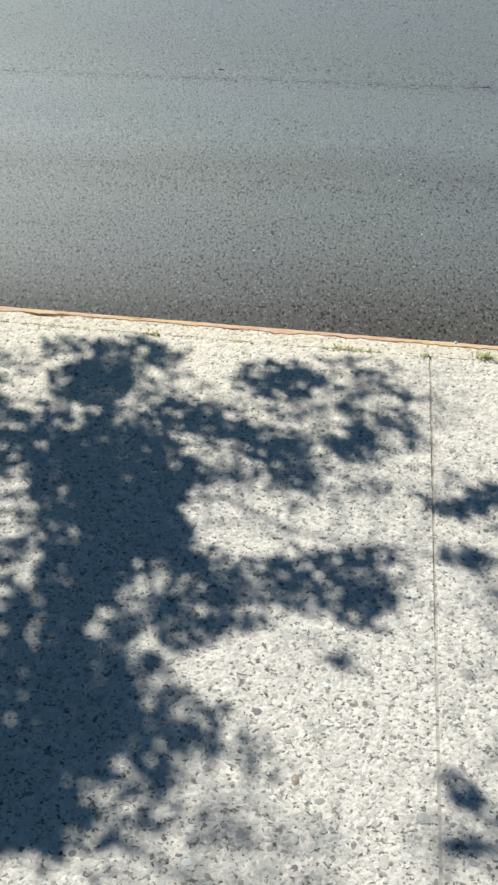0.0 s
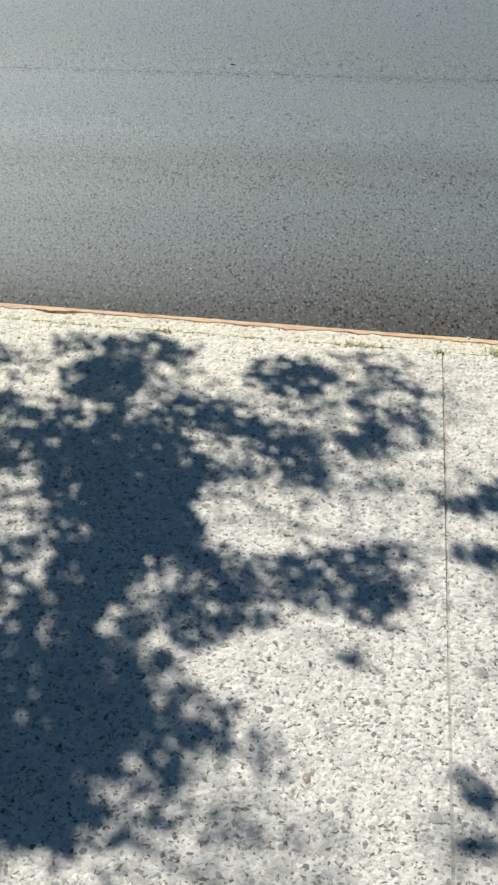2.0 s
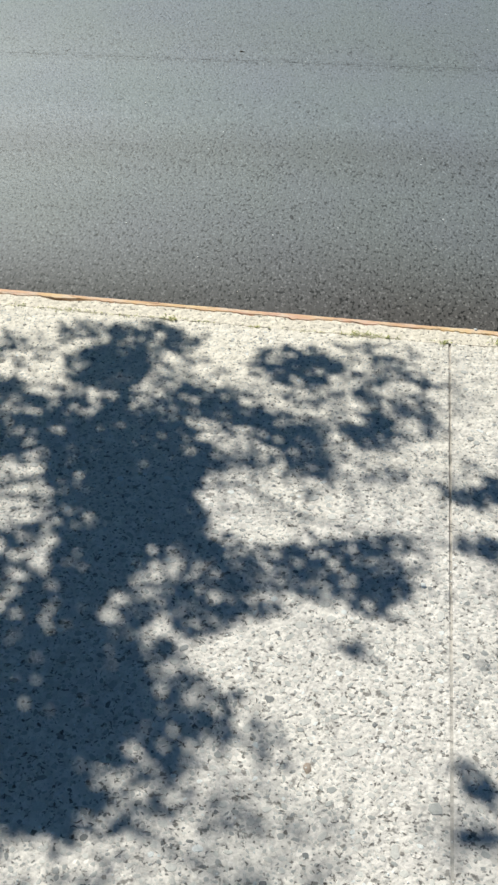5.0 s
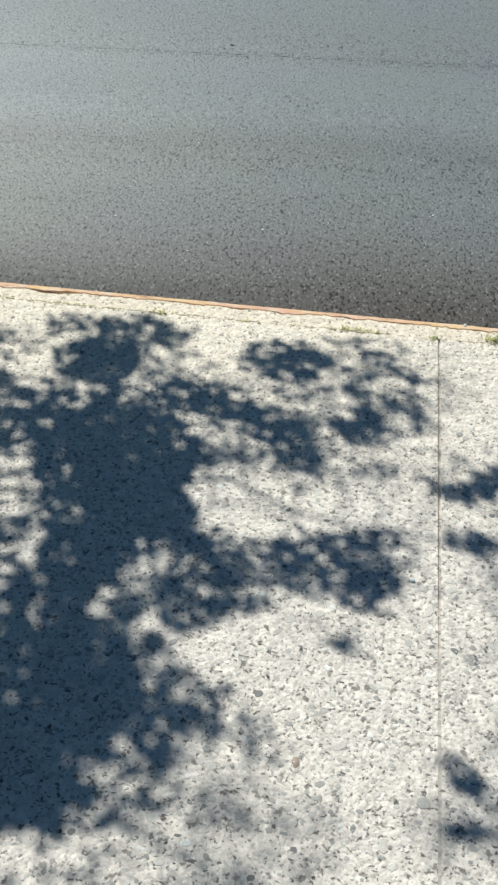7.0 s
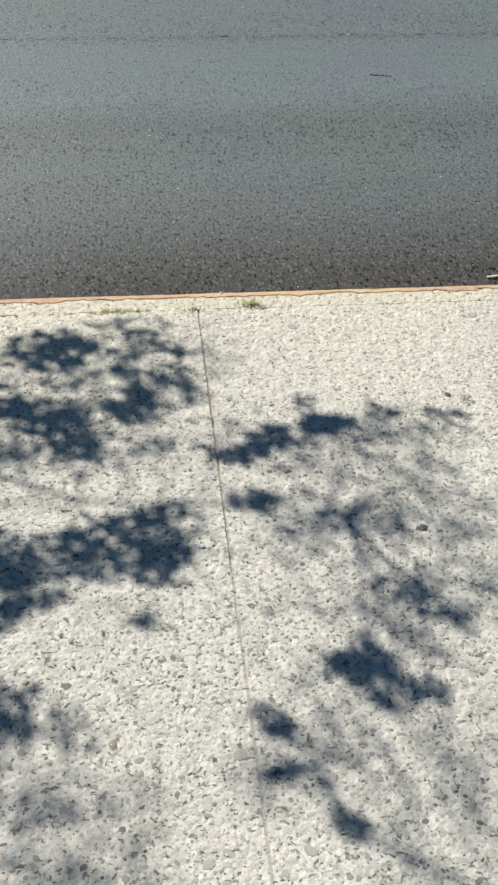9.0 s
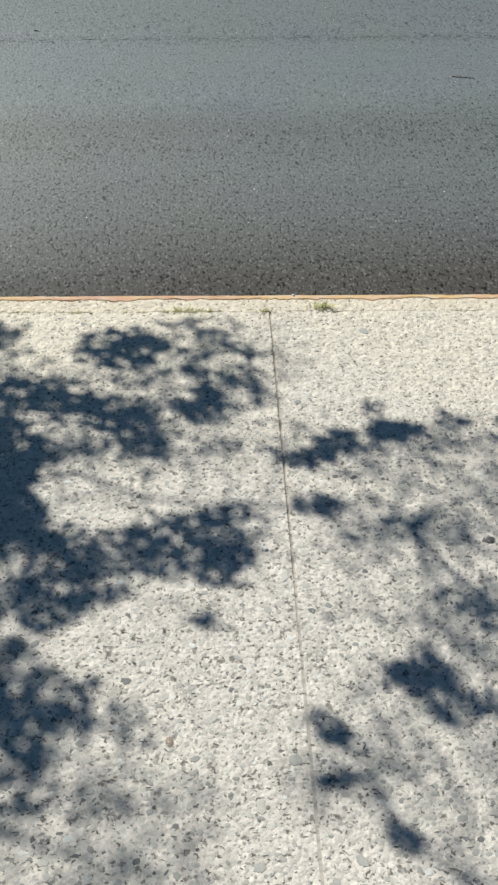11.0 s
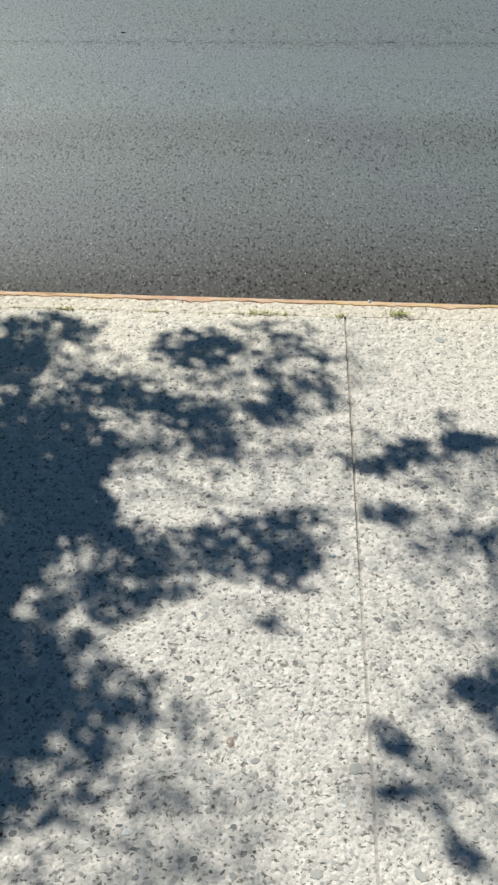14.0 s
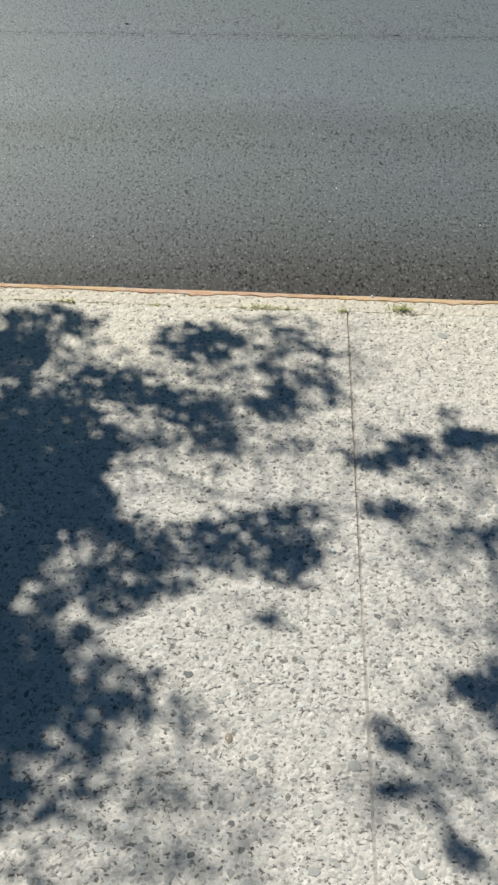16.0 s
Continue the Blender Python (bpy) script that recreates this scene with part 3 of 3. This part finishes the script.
def street_tree():
    rng = random.Random(5)
    foot, fork = Vector((-3.1, -0.75, -0.03)), Vector((-3.0, -0.60, 1.75))
    tree = tagged(new("street_tree"), "small-leaved green street tree with spreading low branches", "tree")
    tree.location = foot
    pts = bent(rng, (0, 0, 0), fork - foot, 0.0, 8)
    v, f = tube(pts, [0.17, 0.13, 0.115, 0.11, 0.105, 0.10, 0.10, 0.105, 0.09], 12)
    part("trunk", mesh_from("trunk", v, f, BARK, True), tree)
    leaves = []
    for group, height, way, thick in (
            (DENSE + COLUMN_FILL + LEFT_FILL, 1.8, ((-1.15, -0.75), (-0.80, -0.60), (-0.70, -0.32), (-0.76, -0.18)), 0.012),
            (UPPER + FRINGE + UPPER_FILL, 1.75, ((-1.20, -0.70), (-0.85, -0.50), (-0.45, -0.42), (-0.18, -0.40)), 0.008),
            (MID + STREAKS + MID_FILL, 1.72, ((-1.15, -0.95), (-0.65, -0.87), (-0.40, -0.86), (-0.18, -0.84)), 0.006),
            (LOW + LOW_EDGE + LOW_FILL, 1.9, ((-1.20, -1.25), (-0.80, -1.15), (-0.55, -1.15), (-0.40, -1.15)), 0.014),
            (RIGHT + RIGHT_FILL, 1.72, ((-1.10, -0.72), (-0.46, -0.60), (-0.37, -0.64), (-0.28, -0.68), (0.07, -0.70), (0.25, -0.76)), 0.0075),
            (SPRIG, 2.0, ((-1.20, -1.05), (-0.75, -0.72), (-0.40, -0.66), (-0.05, -0.70), (0.35, -0.80)), 0.004),
            (TIPS, 1.8, ((0.20, -1.85), (0.42, -1.55), (0.24, -1.45), (0.12, -1.36)), 0.004),
            (HAZE, 2.1, ((-1.60, -2.00), (-0.60, -2.05), (0.20, -1.90), (0.60, -1.70)), 0.004),
            (HIGH, 2.9, ((-1.60, -1.90), (-0.50, -1.95), (0.30, -1.80), (0.70, -1.60)), 0.008)):
        stops = [fork] + [Vector((x, y, 0)) + DRIFT * (height + 0.12) for x, y in way]
        limb = []
        for a, b in zip(stops, stops[1:]):
            limb += bent(rng, a, b, 0.03 * (b - a).length, 4)[:4]
        limb.append(stops[-1])
        wood = [tube(limb, [max(0.0022, (0.045 if i < 2 else thick) * (1 - 0.9 * i / len(limb))) for i in range(len(limb))], 7)]
        for shade in group:
            h = height + rng.uniform(-0.12, 0.16)
            at = Vector((shade[0], shade[1], 0)) + DRIFT * h
            start = min(limb[3:], key=lambda p: (p - at).length)
            wood.append(tube(bent(rng, start, at, 0.05, 6), [(0.0004 if group is SPRIG else 0.0013 if group is HIGH or group is HAZE else 0.0022) * (1 - 0.07 * i) for i in range(7)], 5))
            spray_leaves(rng, shade, h, leaves, 0.020 if group in (HIGH, HAZE, SPRIG) else 0.030)
        v, f = gather(wood)
        part("limb", mesh_from("limb", [p - foot for p in v], f, BARK, True), tree)
    # the rest of the crown, over the bed and behind: unseen, thickened to block sky light
    for k in range(8):
        turn = 2.2 + k * 0.5
        end = fork + Vector((math.cos(turn) * 2.0, math.sin(turn) * 1.9, 1.2 + 0.9 * (k % 3)))
        limb = bent(rng, fork, end, 0.4, 8)
        wood = [tube(limb, [0.06 - 0.006 * i for i in range(9)], 8)]
        for _ in range(40):
            at = limb[rng.randrange(3, 9)] + Vector((rng.gauss(0, 0.7), rng.gauss(0, 0.7), rng.gauss(0.3, 0.5)))
            g = at - DRIFT * at.z
            if (g.x > -1.5 and g.y > -1.8) or g.y > -0.2 or at.z < 2.3:
                continue
            start = min(limb[3:], key=lambda p: (p - at).length)
            wood.append(tube(bent(rng, start, at, 0.05, 5), [0.008 - 0.001 * i for i in range(6)], 5))
            spray_leaves(rng, (g.x, g.y, 0.26, 0.26, 0.75), at.z, leaves, 0.052)
        v, f = gather(wood)
        part("limb", mesh_from("limb", [p - foot for p in v], f, BARK, True), tree)
    v, f = gather(leaves)
    tagged(part("crown", mesh_from("crown", [p - foot for p in v], f, LEAF), tree), "sprays of small narrow green leaves", kind="stuff")


street_tree()


# ---- weeds along the kerb crack ----
def grass_tuft(x, y, spread, count, length, seed):
    rng = random.Random(seed)
    blades = []
    for _ in range(count):
        at = Vector((rng.gauss(0, spread), rng.gauss(0, 0.003), -0.004))
        turn = rng.random() * 2 * math.pi
        out = Vector((math.cos(turn), math.sin(turn) * 0.7, 0))
        size = length * rng.uniform(0.5, 1.2)
        side = Vector((-out.y, out.x, 0)).normalized() * rng.uniform(0.0008, 0.0016)
        p1, p2 = at + out * size * 0.35 + Vector((0, 0, size * 0.5)), at + out * size * 0.95 + Vector((0, 0, size * rng.uniform(0.25, 0.7)))
        blades.append(([at - side, at + side, p1 + side, p1 - side, p2], [(0, 1, 2, 3), (3, 2, 4)]))
    tuft = new("grass_tuft")
    tuft.location = (x, y, 0)
    for v, f in blades:
        part("blade", mesh_from("blade", v, f, GRASS), tuft)
    tagged(tuft, "low yellow-green grass tuft in the kerb crack", "weed", "weeds along the kerb")


for i, (x, y, spread, count, length) in enumerate((
        (0.135, -0.052, 0.012, 46, 0.030), (-0.012, -0.068, 0.010, 22, 0.018), (-0.24, -0.064, 0.022, 40, 0.018), (-0.17, -0.066, 0.022, 34, 0.017),
        (-0.50, -0.068, 0.012, 16, 0.014), (-0.72, -0.066, 0.022, 36, 0.017), (-0.93, -0.068, 0.025, 24, 0.015), (-1.06, -0.068, 0.02, 12, 0.013), (0.5, -0.068, 0.03, 10, 0.012),
        (-0.83, -0.068, 0.03, 26, 0.012), (-0.63, -0.067, 0.025, 18, 0.012), (-1.13, -0.066, 0.02, 24, 0.013), (-0.36, -0.068, 0.03, 14, 0.012), (-1.0, -0.067, 0.02, 18, 0.012))):
    grass_tuft(x, y, spread, count, length, 70 + i)


# ---- small loose things ----
def dome(rng, a, b, h, turn, sides=8):
    """A worn stone that stands proud of its bed."""
    ring = [1 + rng.uniform(-0.28, 0.24) for _ in range(sides)]
    verts, c, s = [], math.cos(turn), math.sin(turn)
    for scale, z in ((1.0, -0.0004), (0.88, h * 0.85)):
        for k in range(sides):
            p, q = a * scale * ring[k] * math.cos(2 * math.pi * k / sides), b * scale * ring[k] * math.sin(2 * math.pi * k / sides)
            verts.append((p * c - q * s, p * s + q * c, z))
    verts.append((0, 0, h))
    faces = [(k, (k + 1) % sides, sides + (k + 1) % sides, sides + k) for k in range(sides)]
    faces += [(sides + k, sides + (k + 1) % sides, 2 * sides) for k in range(sides)]
    return verts, faces


def small_stone(x, y, z, a, b, h, mat, label, seed):
    v, f = dome(random.Random(seed), a, b, h, seed * 1.3, 10)
    tagged(part("stone", mesh_from("stone", v, f, mat, True), None, "", (x, y, z)), label, "stone")


small_stone(0.064, -0.005, 0.001, 0.0045, 0.004, 0.003, QUARTZ, "tiny white stone lying on the kerb's lip", 3)
small_stone(0.575, -0.413, 0.0, 0.010, 0.008, 0.0015, DARKSTONE, "flat dark grey stone set in the concrete", 4)
small_stone(0.411, -0.800, 0.0, 0.014, 0.009, 0.0015, DARKSTONE, "flat dark grey stone set in the concrete", 5)
# The brown one is a stone-shaped disc standing in for a faint stain.
small_stone(-0.245, -1.212, 0.0, 0.010, 0.008, 0.001, BROWN, "flat rusty brown disc added for a faint stain in the concrete", 6)
small_stone(-0.055, -0.811, 0.0, 0.007, 0.006, 0.004, QUARTZ, "small white quartz stone in the concrete", 7)
small_stone(-0.412, -0.456, 0.0, 0.007, 0.006, 0.004, QUARTZ, "small white quartz stone in the concrete", 8)


def dry_twig(x, y, z, length, turn, seed):
    rng = random.Random(seed)
    end = Vector((math.cos(turn) * length, math.sin(turn) * length, 0.001))
    v, f = tube(bent(rng, (0, 0, 0.002), end, 0.001, 5), [0.0022, 0.0024, 0.0021, 0.0019, 0.0016, 0.001], 6)
    tagged(part("dry_twig", mesh_from("dry_twig", v, f, BARK, True), None, "", (x, y, z)), "thin dark dry twig lying on the asphalt", "twig", "twigs on the road")


dry_twig(0.78, 1.385, road_height(0.82, 1.38), 0.085, -0.16, 31)
dry_twig(-0.82, 1.725, road_height(-0.8, 1.725), 0.022, -0.05, 32)


def paper_roll(x, y, z, length, turn):
    c, d = math.cos(turn), math.sin(turn)
    stops = [(0.0, 0.0022), (0.001, 0.0036), (0.02, 0.0038), (0.04, 0.0036), (length - 0.001, 0.0037), (length, 0.0024)]
    v, f = tube([(p * c, p * d, 0.0038) for p, _ in stops], [r for _, r in stops], 10)
    roll = mesh_from("paper_roll", v, f + [tuple(reversed(range(10)))], PAPER, True)
    tagged(part("paper_roll", roll, None, "", (x, y, z)), "small white rolled paper scrap on the asphalt", "litter")


paper_roll(0.875, 0.155, road_height(0.9, 0.16), 0.062, 0.12)


# ---- gravel in the washed concrete and chips in the asphalt, last ----
def stone_field(rng, spots, low, high):
    verts, faces = [], []
    for x, y, a in spots:
        v, f = dome(rng, a, a * rng.uniform(0.4, 0.85), a * rng.uniform(low, high), rng.gauss(0.1, 0.7), rng.choice((6, 7, 8, 9)))
        n = len(verts)
        verts += [(p + x, q + y, r) for p, q, r in v]
        faces += [tuple(i + n for i in g) for g in f]
    return verts, faces


def gravel():
    rng = random.Random(9)
    grid, spots = {}, []
    for a0, a1, tries in ((0.0115, 0.0155, 130), (0.009, 0.0115, 520), (0.0065, 0.009, 3000), (0.0042, 0.0065, 16000), (0.0026, 0.0042, 46000)):
        for _ in range(tries):
            x, y, a = rng.uniform(-1.6, 1.3), rng.uniform(-1.75, -0.085), rng.uniform(a0, a1)
            if abs(x) < a + 0.004 or (y > -0.6 and a > 0.005 and rng.random() < 0.75 + 0.25 * (y + 0.6)):
                continue
            if y > -0.38 and a > 0.0034 and rng.random() < 0.65:
                continue
            cell = (int(x / 0.035), int(y / 0.035))
            if any((x - p) ** 2 + (y - q) ** 2 < (0.85 * (a + r)) ** 2 for i in (-1, 0, 1) for j in (-1, 0, 1) for p, q, r in grid.get((cell[0] + i, cell[1] + j), ())):
                continue
            grid.setdefault(cell, []).append((x, y, a))
            spots.append((x, y, a))
    near = sorted((s for s in spots if s[2] > 0.0058 and -0.75 < s[0] < 0.35), key=lambda s: s[1])[:300]
    chosen = set(near)
    for k in (-1, 0):
        rest = [s for s in spots if s not in chosen and (s[0] < 0) == (k < 0)]
        v, f = stone_field(rng, rest, 0.05, 0.13)
        tagged(part("gravel", mesh_from("gravel", v, f, PEBBLES), slabs[k]), "grey, beige and white gravel washed out of the concrete", kind="stuff")
    shapes = []
    for i in range(12):
        v, f = dome(rng, 0.01, 0.01 * rng.uniform(0.55, 0.9), 0.01 * rng.uniform(0.02, 0.06), 0.0)
        shapes.append(mesh_from("pebble", v, f, PEBBLE))
    for i, (x, y, a) in enumerate(near):
        ob = part("pebble", shapes[i % 12], slabs[-1 if x < 0 else 0], "", (x, y, 0))
        ob.rotation_euler.z = rng.gauss(0.1, 0.7)
        ob.scale = (a / 0.01, a / 0.01, 1.0)


def asphalt_chips():
    rng = random.Random(12)
    pieces = []
    for _ in range(260):
        x, y = rng.uniform(-2.2, 1.7), rng.uniform(0.03, 2.6)
        a = rng.choice((0.0018, 0.002, 0.0024, 0.0032))
        v, f = dome(rng, a, a * 0.8, a * 0.7, rng.random() * 6, 6)
        z = road_height(x, y)
        pieces.append(([Vector((p + x, q + y, r + z)) for p, q, r in v], f))
    v, f = gather(pieces)
    tagged(part("stone_chips", mesh_from("stone_chips", v, f, QUARTZ)), "pale stone chips showing in the asphalt", "stone chips", kind="stuff")


def quartz_grit():
    rng = random.Random(17)
    pieces = []
    for _ in range(4200):
        x, y, a = rng.uniform(-1.5, 1.2), rng.uniform(-1.7, -0.08), rng.uniform(0.0010, 0.0020)
        v, f = dome(rng, a, a * rng.uniform(0.6, 1.0), a * 0.7 + 0.0006, rng.random() * 6, 6)
        pieces.append(([Vector((p + x, q + y, r)) for p, q, r in v], f))
    v, f = gather(pieces)
    tagged(part("quartz_grit", mesh_from("quartz_grit", v, f, QUARTZ)), "tiny white quartz grains in the pavement", "grit", kind="stuff")


def shade_slivers():
    """Thin dark slivers, added for the shaded edges of half-sunk stones."""
    rng = random.Random(29)
    verts, faces = [], []
    for _ in range(5200):
        x, y = rng.uniform(-1.4, 1.1), rng.uniform(-1.65, -0.08)
        near = min(1.0, max(0.0, (-0.1 - y) / 0.9))
        half, thick, turn = rng.uniform(0.0022, 0.0040 + 0.0035 * near), rng.uniform(0.0005, 0.0010 + 0.0007 * near), rng.gauss(0.05, 0.55)
        bow, c, d, n = rng.uniform(-0.45, 0.45) * half, math.cos(turn), math.sin(turn), len(verts)
        for u, w in ((-1, 0), (-0.4, -1), (0.4, -0.8), (1, 0), (0.4, 0.8), (-0.4, 1)):
            p, q = u * half, w * thick + bow * (1 - u * u)
            verts.append((x + p * c - q * d, y + p * d + q * c, 0.0009 if w else 0.0003))
        faces += [(n, n + 1, n + 5), (n + 1, n + 2, n + 4, n + 5), (n + 2, n + 3, n + 4)]
    tagged(part("dark_grit", mesh_from("dark_grit", verts, faces, GAP)), "thin dark slivers added as shaded stone edges in the pavement", "grit", kind="stuff")


asphalt_chips()
quartz_grit()
shade_slivers()
gravel()
